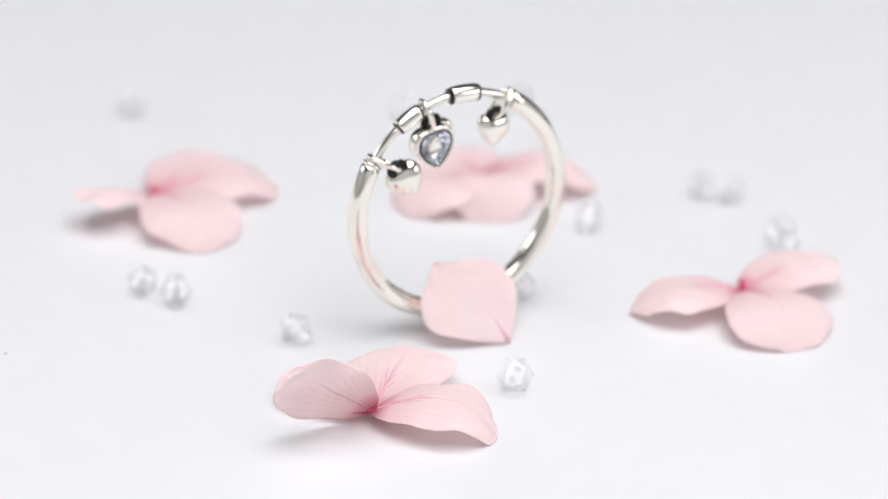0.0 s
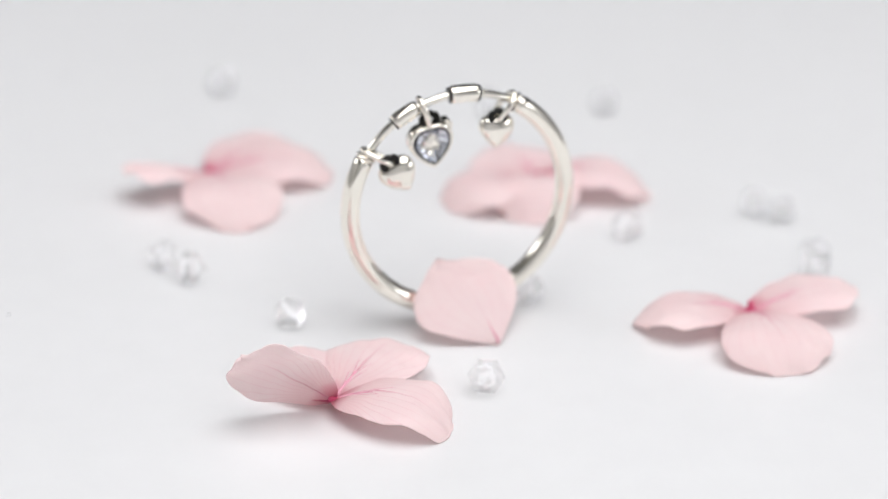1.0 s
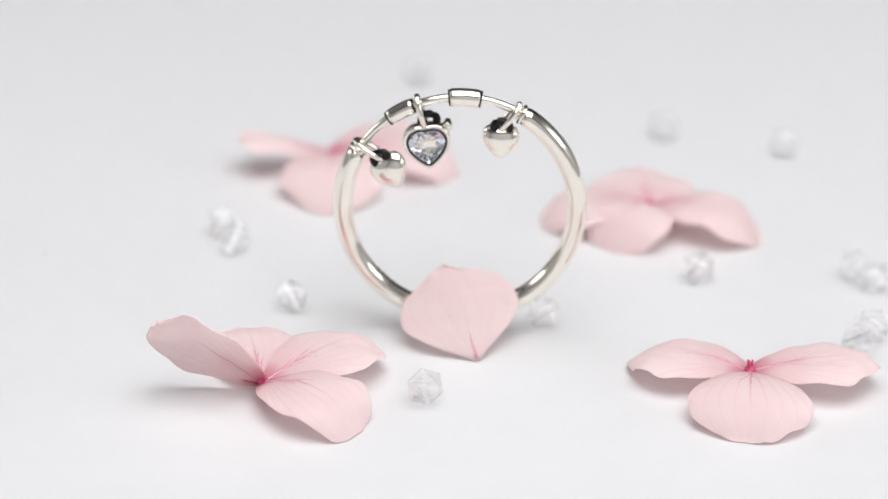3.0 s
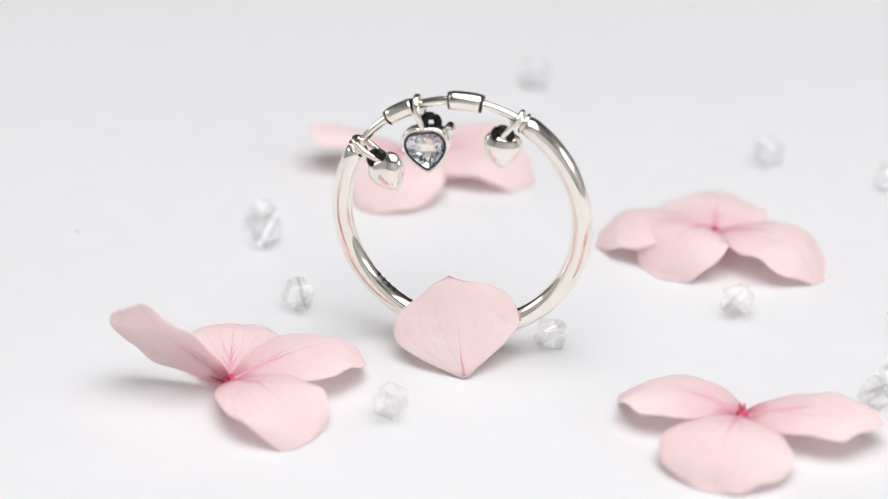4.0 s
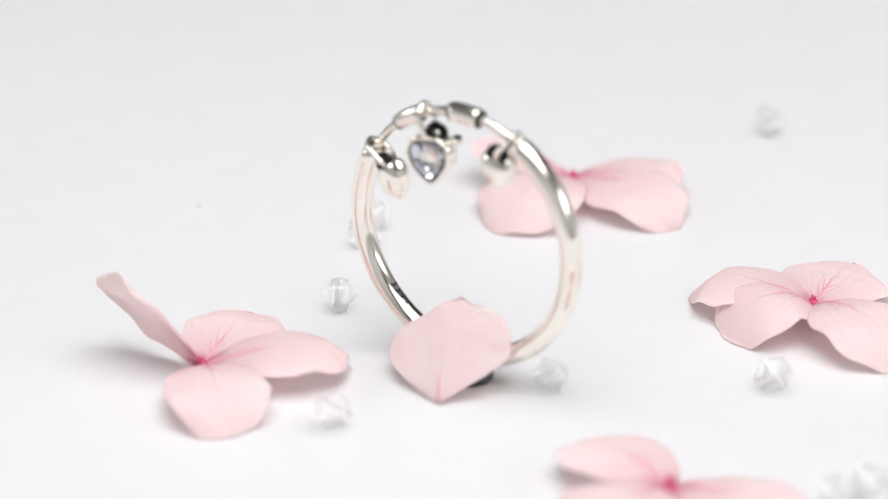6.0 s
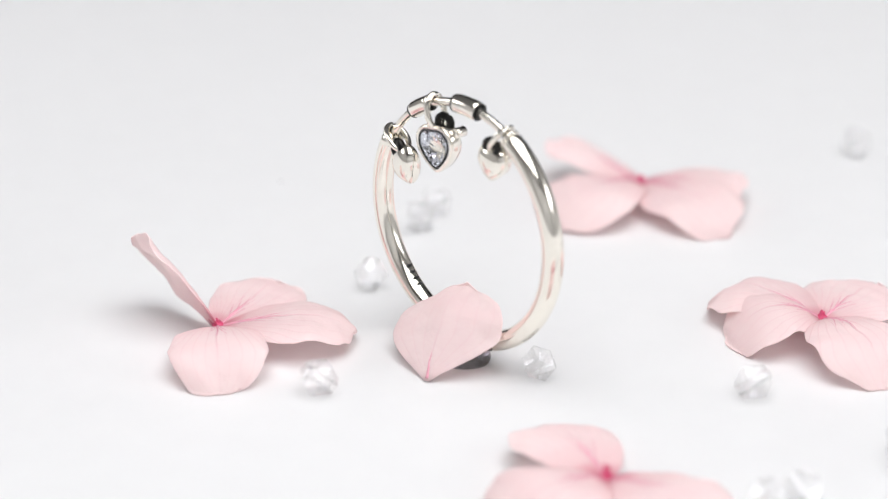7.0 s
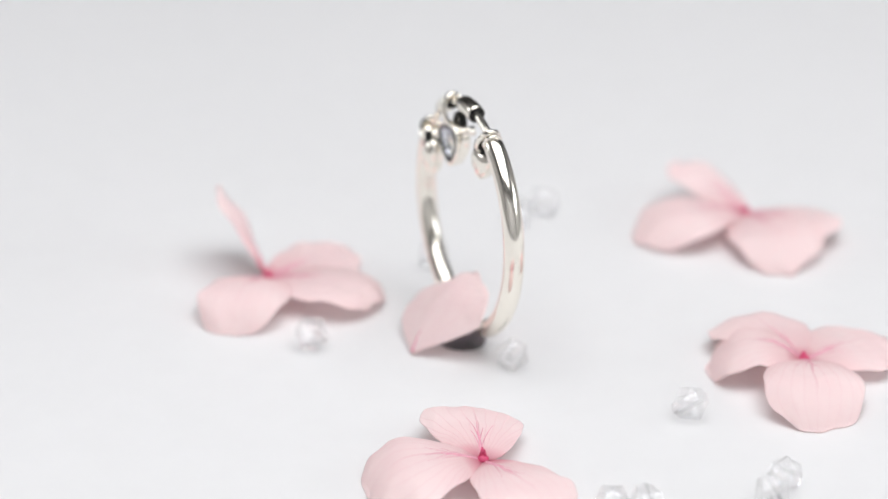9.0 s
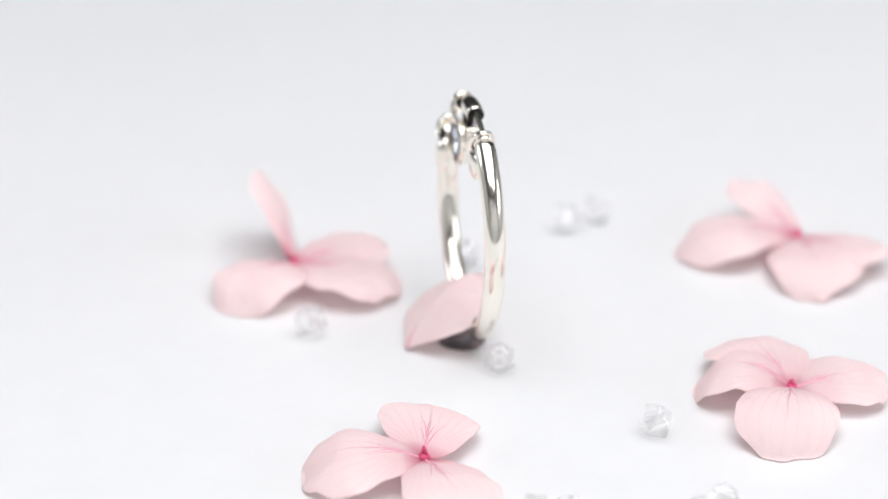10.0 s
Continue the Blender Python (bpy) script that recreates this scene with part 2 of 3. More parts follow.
def table():
    t = thing("table", pose(0, 0, -0.0165), "white laminate table under the turntable", "table", kind="structure")
    part("tabletop", box((1.0, 1.0, 0.03), (0, 0, -0.015), 0.002), TABLE, t, smooth=False)
    low = FLOOR_Z + 0.0165
    for x in (-0.44, 0.44):
        for y in (-0.44, 0.44):
            part("leg", box((0.04, 0.04, -low - 0.032), (x, y, (low - 0.03) / 2), 0.003), LEGS, t, smooth=False)


def turntable():
    """The round white plate on which everything turns, with the foot that carries it."""
    t = thing("turntable", pose(0, 0, 0), "round white turntable plate under ring, blossoms and beads", "turntable")
    for name, prof, mat in (("plate", ((0.178, -0.010), (0.180, -0.008), (0.180, -0.0015), (0.1785, 0.0)), TABLE), ("foot", ((0.12, -0.0163), (0.12, -0.0102)), LEGS)):
        bm = bmesh.new()
        n = 96
        rows = [[bm.verts.new((r * math.cos(k * math.tau / n), r * math.sin(k * math.tau / n), z)) for k in range(n)] for r, z in prof]
        for a, c in zip(rows, rows[1:]):
            for k in range(n):
                bm.faces.new((a[k], a[(k + 1) % n], c[(k + 1) % n], c[k]))
        bm.faces.new(rows[0])
        bm.faces.new(rows[-1])
        part(name, bm, mat, t, smooth=False)
    return t


# ---- the ring ----
RING_A, RING_B, RING_ZC = 9.14 * MM, 9.2 * MM, 10.69 * MM    # half width, half height of the wire's middle line, its centre
BAND_R = 0.8 * MM      # the band's thickness, halved
RING_POSE = pose(0.57 * MM, -0.22 * MM, 0, 0, 0, 7.4)


def on_ring(deg, off=0.0):
    """A point of the middle line, deg from the top towards +x, off outwards."""
    a = radians(deg)
    return Vector(((RING_A + off) * math.sin(a), 0, RING_ZC + (RING_B + off) * math.cos(a)))


def arc(d0, d1, n):
    return [on_ring(d0 + (d1 - d0) * i / n) for i in range(n + 1)]


def heart_outline(w, h, n=48, soft=0.0):
    """A plump heart with a shallow cleft, point down; soft rounds it towards an oval."""
    pts = []
    for i in range(n):
        a = math.tau * i / n
        x = math.copysign(abs(math.sin(a)) ** 2.1, math.sin(a))
        y = (13 * math.cos(a) - 5 * math.cos(2 * a) - 2 * math.cos(3 * a) - math.cos(4 * a)) / 16
        y = 0.45 * y + 0.55 * (0.85 * math.cos(a) - 0.1 * math.cos(2 * a)) + 0.15
        x, y = (1 - soft) * x + soft * math.sin(a), (1 - soft) * y + soft * 0.8 * math.cos(a)
        pts.append((x * w / 2, y * h / 1.66))
    return pts


def puffed_heart(w, h, d):
    """A rounded solid heart in the xz plane."""
    bm = bmesh.new()
    n = 48
    rings = []
    steps = 9
    for i in range(1, steps):
        a = math.pi * i / steps
        s = math.sin(a) ** 0.8
        soft = 0.12 + 0.6 * abs(math.cos(a))
        rings.append([bm.verts.new((x * s, -math.cos(a) * d / 2, z * s)) for x, z in heart_outline(w, h, n, soft)])
    a, c = bm.verts.new((0, -d / 2, 0)), bm.verts.new((0, d / 2, 0))
    for r, s in zip(rings, rings[1:]):
        for k in range(n):
            bm.faces.new((r[k], r[(k + 1) % n], s[(k + 1) % n], s[k]))
    for k in range(n):
        bm.faces.new((rings[0][k], rings[0][(k + 1) % n], a))
        bm.faces.new((rings[-1][k], rings[-1][(k + 1) % n], c))
    return bm


def bezel(w, h, d):
    """An open-fronted heart cup with a rolled rim; the front is towards -y."""
    bm = bmesh.new()
    out = heart_outline(w, h, soft=0.38)
    n = len(out)
    prof = [(0.55, d / 2), (0.86, d / 2), (0.97, d / 2 - 0.15 * MM), (1.0, 0), (1.0, -d / 2 + 0.12 * MM), (0.96, -d / 2), (0.88, -d / 2 - 0.02 * MM), (0.83, -d / 2 + 0.1 * MM), (0.80, -d / 2 + 0.5 * MM)]
    rings = [[bm.verts.new((x * s, y, z * s)) for x, z in out] for s, y in prof]
    for r, s in zip(rings, rings[1:]):
        for k in range(n):
            bm.faces.new((r[k], r[(k + 1) % n], s[(k + 1) % n], s[k]))
    bm.faces.new(rings[0])
    bm.faces.new(rings[-1])
    return bm


def cut_stone(w, h, d):
    """A brilliant-cut heart: table, star and girdle facets, and a pavilion to a culet; the table is towards -y."""
    bm = bmesh.new()
    n = 24
    out = heart_outline(w, h, n * 2, 0.38)
    rng = random.Random(5)

    def j():
        return 1 + rng.uniform(-0.4, 0.4)

    girdle = [bm.verts.new((x, 0, z)) for x, z in out]
    crown = [bm.verts.new((x * 0.8, -d * 0.16, z * 0.8)) for x, z in out[1::2]]
    top = [bm.verts.new((x * 0.55, -d * 0.22, z * 0.55)) for x, z in out[::2]]
    for k in range(n):
        k2 = (k + 1) % n
        g = [girdle[2 * k], girdle[2 * k + 1], girdle[(2 * k + 2) % (2 * n)]]
        for f in ((g[0], g[1], crown[k]), (g[1], g[2], crown[k]), (g[0], crown[k], top[k]), (g[2], top[k2], crown[k]), (top[k], crown[k], top[k2])):
            bm.faces.new(f)
    # the pavilion: four rings of small mirror facets for glints, each tilted its own way
    rows = [girdle[::2]]
    for scale, depth in ((0.78, 0.16), (0.56, 0.24), (0.34, 0.32), (0.14, 0.38)):
        rows.append([bm.verts.new((x * scale * (1 + rng.uniform(-0.08, 0.08)), d * depth * j(), z * scale * (1 + rng.uniform(-0.08, 0.08)))) for x, z in out[::2]])
    culet = bm.verts.new((0, d * 0.36, 0))
    for r, q in zip(rows, rows[1:]):
        for k in range(n):
            k2 = (k + 1) % n
            for f in ((r[k], q[k], r[k2]), (r[k2], q[k], q[k2])):
                bm.faces.new(f).material_index = 1
    for k in range(n):
        r, q = girdle[2 * k:2 * k + 2], girdle[(2 * k + 2) % (2 * n)]
        bm.faces.new((r[0], r[1], q)).material_index = 1
        bm.faces.new((rows[-1][k], culet, rows[-1][(k + 1) % n])).material_index = 1
    bm.faces.new(top)
    return bm


def loop(radius, wire, m):
    pts = [m @ Vector((0, radius * math.sin(math.tau * k / 28), radius * math.cos(math.tau * k / 28))) for k in range(28)]
    return tube(pts, [wire] * 28, 8, closed=True)


def moved(bm, m):
    bmesh.ops.transform(bm, matrix=m, verts=bm.verts[:])
    return bm


def charm_ring():
    ring = thing("charm_ring", RING_POSE, "polished silver charm ring standing upright on the white table", "ring")
    # the heavy lower band, round outside and flatter inside
    pts = arc(30, 300, 120)
    rad = []
    for i in range(121):
        end = min(i, 120 - i)
        rad.append(BAND_R * (0.80 + 0.20 * min(1, end / 1.2)))
    band = part("band", tube(pts, rad, 24, squash=(1.04, 0.96)), SILVER, ring)
    part("end_collar", tube(arc(28.8, 30.4, 3), [0.64 * MM, 0.79 * MM, 0.83 * MM, 0.79 * MM], 24), SILVER, ring)
    part("end_collar", tube(arc(299.6, 301.2, 3), [0.79 * MM, 0.83 * MM, 0.79 * MM, 0.64 * MM], 24), SILVER, ring)
    part("bar", tube(arc(-62, 31, 60), [0.32 * MM] * 61, 14), SILVER, ring)
    for d0, d1, thick in ((-6.5, 8.5, 0.72), (-38, -24.5, 0.64)):
        n = 16
        r = [thick * (1 - 0.16 * (1 - min(1, min(i, n - i) / 1.6)) ** 2) for i in range(n + 1)]
        sleeve = part("sleeve", tube(arc(d0, d1, n), [x * MM for x in r], 24), SILVER, ring)
        for e0, e1 in ((d0 - 0.45, d0 + 0.05), (d1 - 0.05, d1 + 0.45)):
            part("groove", tube(arc(e0, e1, 2), [thick * 0.93 * MM] * 3, 20), DARK_SILVER, sleeve, "dark oxidised rim")
    # charms: a plain heart, a heart with a stone, a plain heart
    for deg, face, tip, w, h, d, stone, at in ((-57, -14, -36, 3.1, 3.0, 1.7, False, (-5.4, -0.95, 13.95)), (-21.5, 3, -8, 3.7, 3.8, 1.3, True, (-2.65, -0.15, 16.0)), (26.5, 0, 2, 2.95, 2.9, 1.7, False, (3.0, 0.0, 16.4))):
        body_m = Matrix.Translation(Vector(at) * MM) @ pose(0, 0, 0, 0, 0, face) @ pose(0, 0, 0, 0, tip, 0)
        m = body_m @ Matrix.Translation((0, 0, h * 0.42 * MM))
        p, q = on_ring(deg, 0.35 * MM), m.translation
        mid, run = (p + q) / 2, (p - q)
        up = run.normalized()
        side = (on_ring(deg + 2) - on_ring(deg - 2)).normalized()
        fore = up.cross(side).normalized()
        rise = run.length / 2 + 0.25 * MM
        pts = [mid + up * rise * math.cos(math.tau * k / 32) + fore * 0.82 * MM * math.sin(math.tau * k / 32) for k in range(32)]
        part("charm_loop", tube(pts, [0.23 * MM] * 32, 10, closed=True), SILVER, ring)
        if stone:
            ch = part("heart_charm", moved(bezel(w * MM, h * MM, d * MM), body_m), SILVER, ring, "silver heart bezel holding a cut stone")
            part("stone", moved(cut_stone(w * 0.82 * MM, h * 0.82 * MM, 1.5 * MM), body_m @ Matrix.Translation((0, -d * 0.42 * MM, 0))), STONE, ch, "clear faceted heart stone", smooth=False).data.materials.append(STONE_GLINT)
            # A black line paints the shade inside the bezel's rim.
            part("setting_line", moved(tube([(x * 0.79 * MM, 0, z * 0.79 * MM) for x, z in heart_outline(w, h, soft=0.38)], [0.065 * MM] * 48, 6, closed=True), body_m @ Matrix.Translation((0, -d * 0.5 * MM, 0))), MARK_SHADE, ch, "painted line of shade round the stone")
            peg = tube([(-1.15 * MM, y * MM, 17.4 * MM) for y in (-0.2, -0.15, 0.2, 0.85, 0.9)], [x * MM for x in (0.32, 0.39, 0.4, 0.39, 0.32)], 20)
            part("hinge_tube", peg, SILVER, ch, "short silver tube behind the bezel")
        else:
            ch = part("heart_charm", moved(puffed_heart(w * MM, h * MM, d * MM), body_m), SILVER, ring, "plain puffed silver heart")
        # Oxidised bails; their dark also stands in for reflections on the plain hearts' tops.
        bail = tube([(0, 0.62 * MM * math.cos(a), 0.5 * MM * math.sin(a)) for a in [math.tau * k / 16 for k in range(16)]], [0.31 * MM] * 16, 10, closed=True)
        part("bail", moved(bail, m @ pose(0.35 * MM if stone else 0, (0.4 if stone else -0.3) * MM, (0.2 if stone else 0.05) * MM, 0, 0, 90)), DARK_SILVER, ch, "dark oxidised bail, deepened for a dark reflection")
    # unreadable stamp inside the band, as plain bars
    for k in range(4):
        deg = 217 + k * 3.7
        m = Matrix.Translation(on_ring(deg, -0.755 * MM)) @ pose(0, 0, 0, 0, deg, 0)
        part("stamp_bar", moved(box((0.22 * MM, 0.46 * MM, 0.04 * MM), (0, 0, 0)), m), MARK_SHADE, band, "dark stamped mark", smooth=False)
    return ring


# ---- blossoms ----
def petal_mesh(length, width, rise, arch=0.0, droop=0.0, twist=0.0, tip=0.0, fold=0.0, seed=0, floor=None, lift0=0.0, point=0.0, lozenge=False, claw=0.0, crumple=1.0):
    """A petal along +x, its claw at the origin. rise: tip height; arch: bulge; droop: how far the side edges hang;
    twist: degrees at the tip; tip: how far the outer end hangs; fold: crease along the midrib; all in mm."""
    NU, NV = 30, 22
    half_t = 0.05
    rng = random.Random(seed)
    o = [rng.uniform(0, 50) for _ in range(3)]

    def surf(u, v):
        w = width / 2 * 1.12 * (0.07 + 0.93 * u ** 0.68) * max(0.0, 1 - u ** 3.3) ** 0.5
        if point and not lozenge:
            w = width / 2 * 1.16 * (0.07 + 0.93 * u ** 0.66) * max(0.0, 1 - u ** (3.3 - 0.9 * point)) ** (0.5 + 0.3 * point)
        if lozenge:
            w = width / 2 * (0.04 + 0.96 * max(0.0, math.sin(math.pi * u)) ** (1.2 if u < 0.5 else 0.66)) * max(0.0, 1 - u ** 12) ** 0.5
        w *= 1.0 + 0.045 * noise.noise((u * 8.0 + o[2], math.copysign(5.0, v), o[1])) * u + 0.04 * math.sin(6 * u + o[0]) + 0.10 * noise.noise((u * 3.0 + o[1], math.copysign(2.0, v), o[0])) * u
        y = w * v
        q = 2 * y / width
        x = length * u * (1 + 0.08 * noise.noise((q * 1.5 + o[2], o[0], 1.0)) * u + 0.04 * noise.noise((q * 4.0 + o[1], o[2], 4.0)) * u ** 3)
        z = lift0 * u ** 0.5 + rise * u ** 1.25 + arch * 4 * u * (1 - u)
        z -= droop * abs(v) ** 2.9 * (w / (width / 2)) * (0.35 + 0.65 * u)
        z -= fold * abs(v) * (w / (width / 2))
        z -= tip * max(0.0, u - 0.6) ** 2.5 / 0.1012
        z += crumple * (0.42 * noise.noise((x * 0.28 + o[0], y * 0.28 + o[1], o[2])) * u + 0.24 * noise.noise((x * 0.8 + o[1], y * 0.8, o[0])) * u + 0.07 * noise.noise((x * 2.2, y * 2.2 + o[1], o[0])) * u)
        z += crumple * (0.9 * noise.noise((u * 4.5 + o[2], math.copysign(3.0, v), o[1])) * abs(v) ** 3 * u + 0.4 * noise.noise((q * 2.6 + o[0], 7.0, o[2])) * u ** 5)
        a = radians(twist) * u
        zc = lift0 * u ** 0.5 + rise * u ** 1.25
        y, z = y * math.cos(a) - (z - zc) * math.sin(a), zc + y * math.sin(a) + (z - zc) * math.cos(a)
        if floor is not None:
            z = max(z, floor + 0.08 + 0.05 * noise.noise((x, y, 3.0)))
        return Vector((x, y, z))

    bm = bmesh.new()
    layer = bm.loops.layers.uv.new("petal")
    uvs = {}
    grids = []
    for s in (1, -1):
        g = []
        for i in range(NU + 1):
            row = []
            for j in range(NV + 1):
                u, v = (i / NU), (j / NV * 2 - 1)
                u = math.sin(u * math.pi / 2) ** 0.9
                v = math.sin(v * math.pi / 2)
                p = surf(u, v)
                q = surf(min(1, u + 0.01), v) - surf(max(0, u - 0.01), v)
                r = surf(u, min(1, v + 0.02)) - surf(u, max(-1, v - 0.02))
                nn = q.cross(r)
                nn = nn.normalized() if nn.length > 1e-9 else Vector((0, 0, 1))
                edge = 1.0 if 0 < j < NV and i < NU else 0.35
                vert = bm.verts.new((p + nn * half_t * s * edge) * MM)
                uvs[vert] = (v, claw + (1 - claw) * u)
                row.append(vert)
            g.append(row)
        grids.append(g)
    a, c = grids

    def face(*vs):
        f = bm.faces.new(vs)
        for lp in f.loops:
            lp[layer].uv = uvs[lp.vert]

    for i in range(NU):
        for j in range(NV):
            face(a[i][j], a[i + 1][j], a[i + 1][j + 1], a[i][j + 1])
            face(c[i][j], c[i][j + 1], c[i + 1][j + 1], c[i + 1][j])
        for j in (0, NV):
            face(a[i][j], c[i][j], c[i + 1][j], a[i + 1][j])
    for j in range(NV):
        face(a[NU][j], c[NU][j], c[NU][j + 1], a[NU][j + 1])
        face(a[0][j], a[0][j + 1], c[0][j + 1], c[0][j])
    # the midrib, a fine raised thread that fades out half-way, with forks to either side
    def thread(u0, u1, v1, thick, steps):
        line = [surf(u0 + (u1 - u0) * i / steps, v1 * (i / steps) ** 1.2 + 0.012 * math.sin(i * 0.7 + o[0])) + Vector((0, 0, 0.03)) for i in range(steps + 1)]
        return tube([p * MM for p in line], [thick * (1 - 0.85 * i / steps) * MM for i in range(steps + 1)], 6)

    rib = thread(0.02, 0.24 if lozenge else 0.52, 0.0, 0.13, 14)
    if not lozenge:
        whole = bpy.data.meshes.new("veins")
        for u0, u1, v1 in ((0.1, 0.42, 0.34), (0.1, 0.45, -0.36), (0.24, 0.52, 0.2), (0.2, 0.5, -0.2)):
            branch = thread(u0, u1 + rng.uniform(-0.05, 0.06), v1 * rng.uniform(0.7, 1.2), 0.065, 10)
            branch.to_mesh(whole)
            branch.free()
            rib.from_mesh(whole)
        bpy.data.meshes.remove(whole)
    return bm, rib


def pistil_mesh(r, h, seed):
    """A small knob of carpels with three blunt styles."""
    bm = bmesh.new()
    bmesh.ops.create_uvsphere(bm, u_segments=12, v_segments=8, radius=r, matrix=Matrix.Diagonal((1, 1, 0.75, 1)))
    rng = random.Random(seed)
    for k in range(3):
        a = k * 2.1 + rng.uniform(0, 1)
        m = Matrix.Translation((0.35 * r * math.cos(a), 0.35 * r * math.sin(a), h * 0.5)) @ pose(0, 0, 0, 12 * math.sin(a), 12 * math.cos(a), 0)
        bmesh.ops.create_cone(bm, cap_ends=True, segments=8, radius1=0.34 * r, radius2=0.16 * r, depth=h, matrix=m)
    return bm


def blossom(label, centre, petals, knob=0.45, style=0.5, seed=0):
    """centre in mm; petals: rows of (azimuth, length, width, rise, arch, droop, twist, tip),
    and for a petal that stands up also its pitch and roll."""
    cx, cy, cz = centre
    fl = thing("blossom", pose(cx * MM, cy * MM, cz * MM), label, "flower", "pink blossoms on the table")
    for k, (az, ln, wd, rise, arch, droop, twist, tip, *frame_turn) in enumerate(petals):
        up, roll = frame_turn or (0, 0)
        blade, rib = petal_mesh(ln, wd, rise, arch, droop, twist, tip, seed=seed * 10 + k, floor=None if frame_turn else -cz, point=0.6 if frame_turn else 0.25 + 0.3 * (k % 2), crumple=0.9)
        ob = part("petal", blade, PETAL, fl)
        part("midrib", rib, RIB, ob, "fine deep pink midrib")
        ob.matrix_basis = pose(0, 0, 0.02 * k * MM, 0, 0, az) @ pose(0, 0, 0, 0, -up, 0) @ pose(0, 0, 0, roll, 0, 0)
    part("pistil", moved(pistil_mesh(knob * MM, style * MM, seed), pose(0, 0, 0.25 * MM)), PISTIL, fl, "small crimson flower centre")
    return fl


def display_pad():
    """The clear gel disc that holds the ring upright."""
    bm = bmesh.new()
    prof = ((0.0, 0.98), (1.0, 0.96), (1.6, 0.86), (1.85, 0.6), (1.95, 0.3), (1.9, 0.0), (0.0, 0.0))
    n = 40
    rows = []
    for r, z in prof[1:-1]:
        rows.append([bm.verts.new((r * MM * (1 + 0.03 * math.sin(3 * k * math.tau / n)) * math.cos(k * math.tau / n), r * MM * math.sin(k * math.tau / n), z * MM)) for k in range(n)])
    for a, c in zip(rows, rows[1:]):
        for k in range(n):
            bm.faces.new((a[k], a[(k + 1) % n], c[(k + 1) % n], c[k]))
    top = bm.verts.new((0, 0, prof[0][1] * MM))
    for k in range(n):
        bm.faces.new((rows[0][k], rows[0][(k + 1) % n], top))
    bm.faces.new(rows[-1])
    ob = part("display_pad", bm, GEL)
    ob.matrix_world = pose(1.5 * MM, -0.85 * MM, 0.004 * MM)
    tagged(ob, "small clear smoky gel pad under the silver ring", "pad")


def blossoms():
    blossom("pale pink four-petalled blossom with one petal standing upright", (-12.1, -14.2, 0.9), (
        (198, 10.0, 9.8, 0.0, 0.3, 0.9, 0, 0.2, 36, 55),
        (112, 8.6, 10.4, 0.85, 0.4, 0.85, 0, 0.7),
        (48, 10.6, 11, 1.3, 0.8, 1.2, -8, 1.2),
        (-31, 9.8, 10.8, 0.5, 1.35, 1.3, 4, 1.7)), seed=1)
    blossom("pale pink three-petalled blossom lying open on the table", (24.2, -5.4, 1.3), (
        (172, 9.2, 10.6, 0.34, 0.8, 1.35, 8, 1.3),
        (15, 10.2, 10.2, 1.27, 0.6, 1.15, -6, 0.9),
        (-86, 9, 12.2, 0.4, 1.1, 1.8, 0, 1.8)), style=0.85, seed=2)
    blossom("pink blossom with a narrow raised petal, lying open", (-15.3, 29.7, 1.1), (
        (207, 8.8, 6.6, 2.89, 0.5, 1.05, 0, 0.6),
        (2, 11, 11.4, 0.9, 0.9, 1.5, 6, 1.5),
        (36, 9, 11, 1.27, 0.4, 0.95, 0, 0.6),
        (-81, 10.8, 12.2, 0.4, 1.3, 1.5, 0, 1.7)), seed=3)
    blossom("pale pink blossom with drooping petal edges, lying open", (13.7, 23.9, 1.1), (
        (198, 9.5, 11, 0.6, 1.0, 1.5, 6, 1.4),
        (104, 7.8, 12.6, 0.59, 0.4, 0.95, 0, 0.6),
        (-14, 9.9, 11, 0.4, 1.5, 1.6, -6, 1.9),
        (-108, 7.6, 11.4, 0.2, 1.6, 1.5, 0, 1.8)), style=0.6, seed=4)


def loose_petal():
    """One petal leaning on the foot of the ring, folded along its midrib."""
    ax = Vector((-4.0, 6.4, 5.4)).normalized()
    lat = Vector((-8.1, -4.2, -2.2)).normalized()
    lat = (lat - ax * lat.dot(ax)).normalized()
    nz = ax.cross(lat)
    m = Matrix.Identity(4)
    for i, v in enumerate((ax, lat, nz)):
        for k in range(3):
            m[k][i] = v[k]
    m.translation = Vector((3.1, -5.5, 0.12)) * MM
    ob = thing("loose_petal", m, "single pale pink petal leaning against the silver ring", "petal")
    blade, rib = petal_mesh(8.9, 9.7, 0.0, 0.9, 0.8, 0, 0.7, fold=0.6, seed=77, lozenge=True, claw=0.6, crumple=1.3)
    leaf = part("blade", blade, PETAL, ob)
    part("midrib", rib, RIB, leaf, "fine deep pink midrib")


# ---- glass beads ----
def bead_mesh():
    """A faceted bicone bead along z with a hole, 3 mm across."""
    bm = bmesh.new()
    n = 6
    prof = [(0.45, -1.35), (0.75, -1.3), (1.5, -0.12), (1.5, 0.12), (0.75, 1.3), (0.45, 1.35), (0.4, 0.0)]
    rings = []
    for i, (r, z) in enumerate(prof):
        tw = math.pi / n if i in (2, 3) else 0.0
        rings.append([bm.verts.new((r * MM * math.cos(math.tau * k / n + tw), r * MM * math.sin(math.tau * k / n + tw), z * MM)) for k in range(n)])
    for i in range(len(prof)):
        r, s = rings[i], rings[(i + 1) % len(prof)]
        for k in range(n):
            q = (r[k], r[(k + 1) % n], s[(k + 1) % n], s[k])
            bm.faces.new(q[:3])
            bm.faces.new((q[0], q[2], q[3]))
    return bm


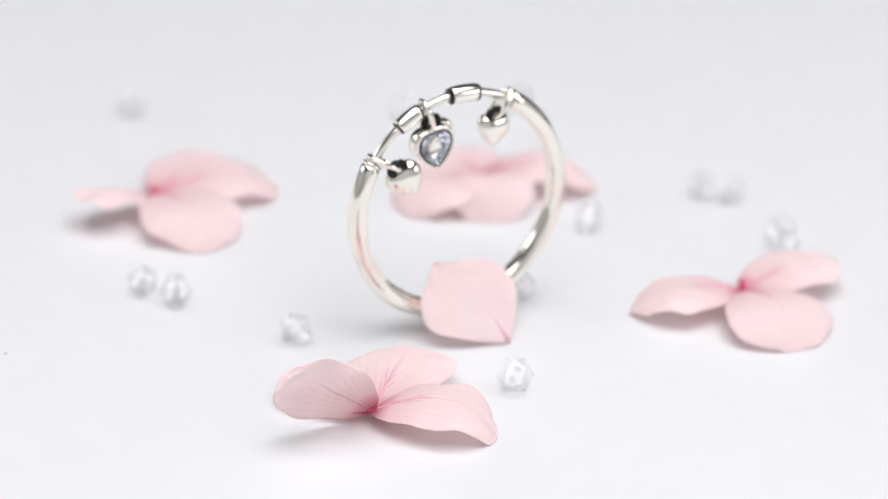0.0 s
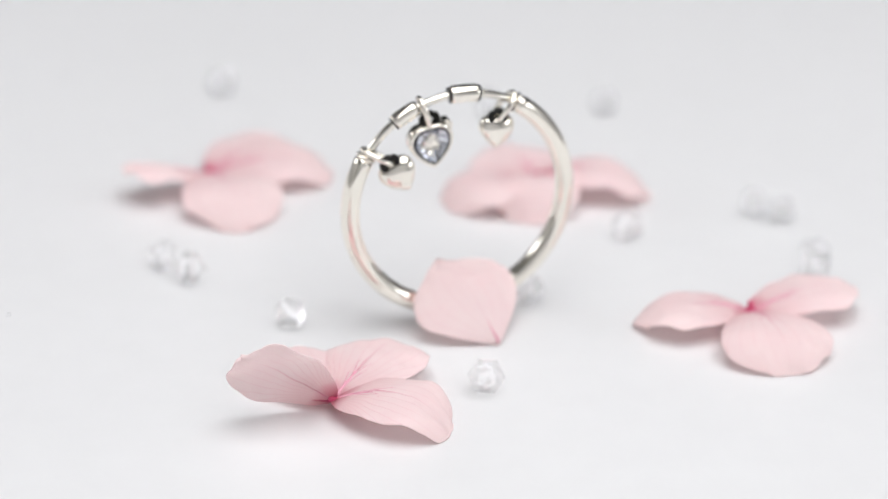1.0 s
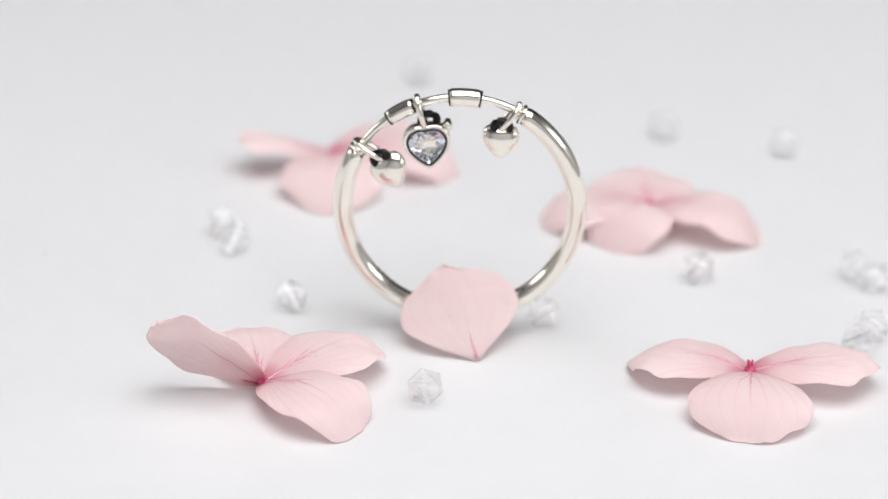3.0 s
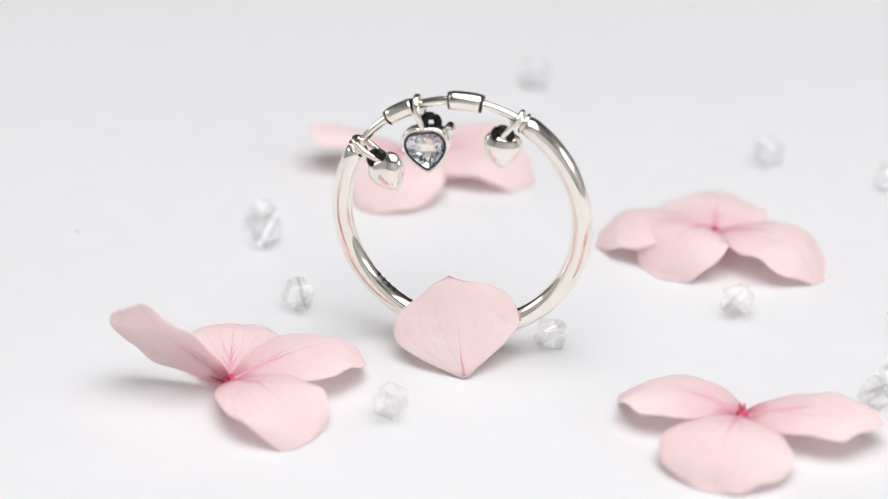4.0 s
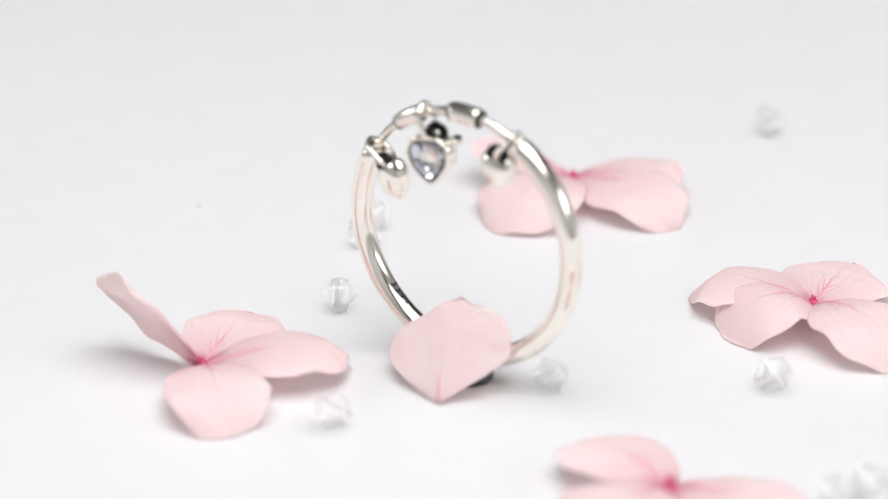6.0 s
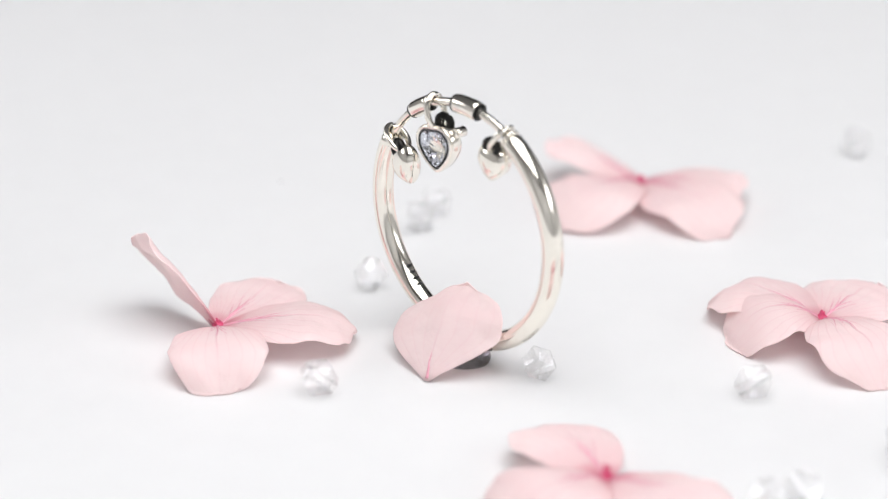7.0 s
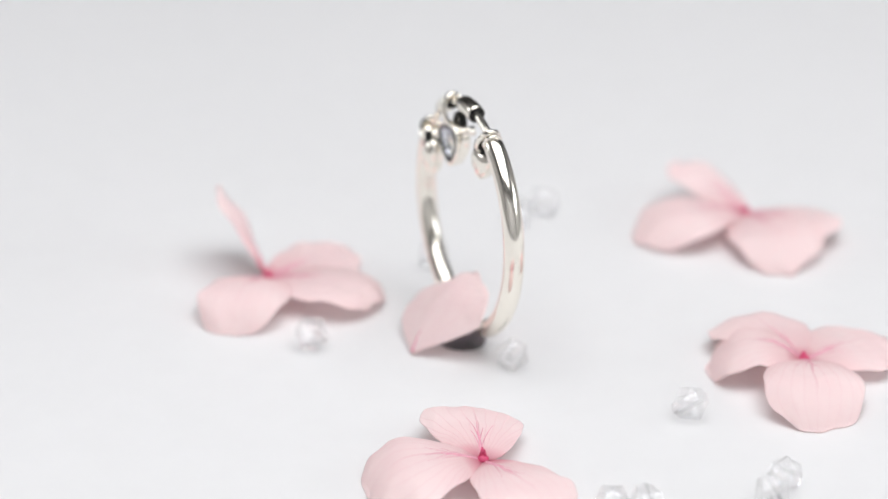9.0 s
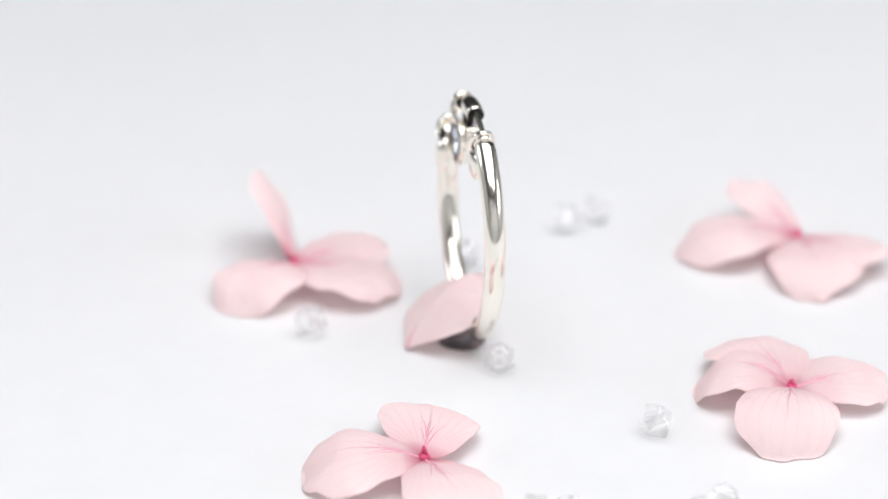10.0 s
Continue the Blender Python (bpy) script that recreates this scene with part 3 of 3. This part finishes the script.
def beads():
    first = None
    rng = random.Random(9)
    spots = ((-21.7, 12.9), (-19.8, 9.9), (-12.9, 0.4), (0.2, -13.1), (7.3, 1.7), (18.8, 12.6), (32.3, 2.0), (33.2, 4.4),
             (33.3, 13.9), (31.4, 15.6), (-11.1, 50.5), (13.3, 41.8), (24.4, 40.7))
    for k, (x, y) in enumerate(spots):
        tilt = 52.0 + rng.uniform(-2, 2)
        spin = rng.uniform(0, 360)
        s = rng.uniform(0.92, 1.02)
        turn = pose(0, 0, 0, 0, 0, spin) @ pose(0, 0, 0, tilt, 0, 0) @ pose(0, 0, 0, 0, 0, rng.choice((0, 30)))
        if first is None:
            me = bpy.data.meshes.new("glass_bead")
            bm = bead_mesh()
            bmesh.ops.recalc_face_normals(bm, faces=bm.faces)
            bm.to_mesh(me)
            bm.free()
            me.materials.append(BEAD)
            first = tagged(new("glass_bead", me), "small clear faceted glass bead lying on the white table", "bead", "glass beads on the table")
            ob = first
        else:
            ob = copy_thing(first, Matrix.Identity(4))
        low = min((turn @ v.co).z for v in first.data.vertices)
        ob.matrix_world = Matrix.Translation((x * MM, y * MM, -low * s)) @ turn @ Matrix.Diagonal((s, s, s, 1))



def crumbs():
    """Two dark specks of dust on the plate."""
    for k, (x, y, r) in enumerate(CRUMBS):
        bm = bmesh.new()
        bmesh.ops.create_icosphere(bm, subdivisions=2, radius=r * MM)
        for v in bm.verts:
            v.co *= 1 + 0.35 * noise.noise(v.co * 6000 + Vector((k * 9.0, 0, 0)))
            v.co.z *= 0.7
        low = min(v.co.z for v in bm.verts)
        ob = part("speck", bm, MARK_SHADE)
        ob.matrix_basis = pose(x * MM, y * MM, -low + 0.00001)
        tagged(ob, "tiny dark speck of dust lying on the white plate", "speck", "specks on the plate")


def motions():
    """Everything on the turntable goes round with it."""
    for ob in [o for o in scene.objects if o.parent is None and o.name.split(".")[0] in RIDERS]:
        rest = ob.matrix_basis.copy()
        walk(ob, [(k / 2, turned(k / 2) @ rest) for k in range(21)])


CRUMBS = ((-35.1, 6.1, 0.08), (-12.6, 35.6, 0.16))
RIDERS = ("turntable", "charm_ring", "display_pad", "blossom", "loose_petal", "glass_bead", "speck")
room()
table()
turntable()
charm_ring()
display_pad()
blossoms()
loose_petal()
beads()
crumbs()
motions()
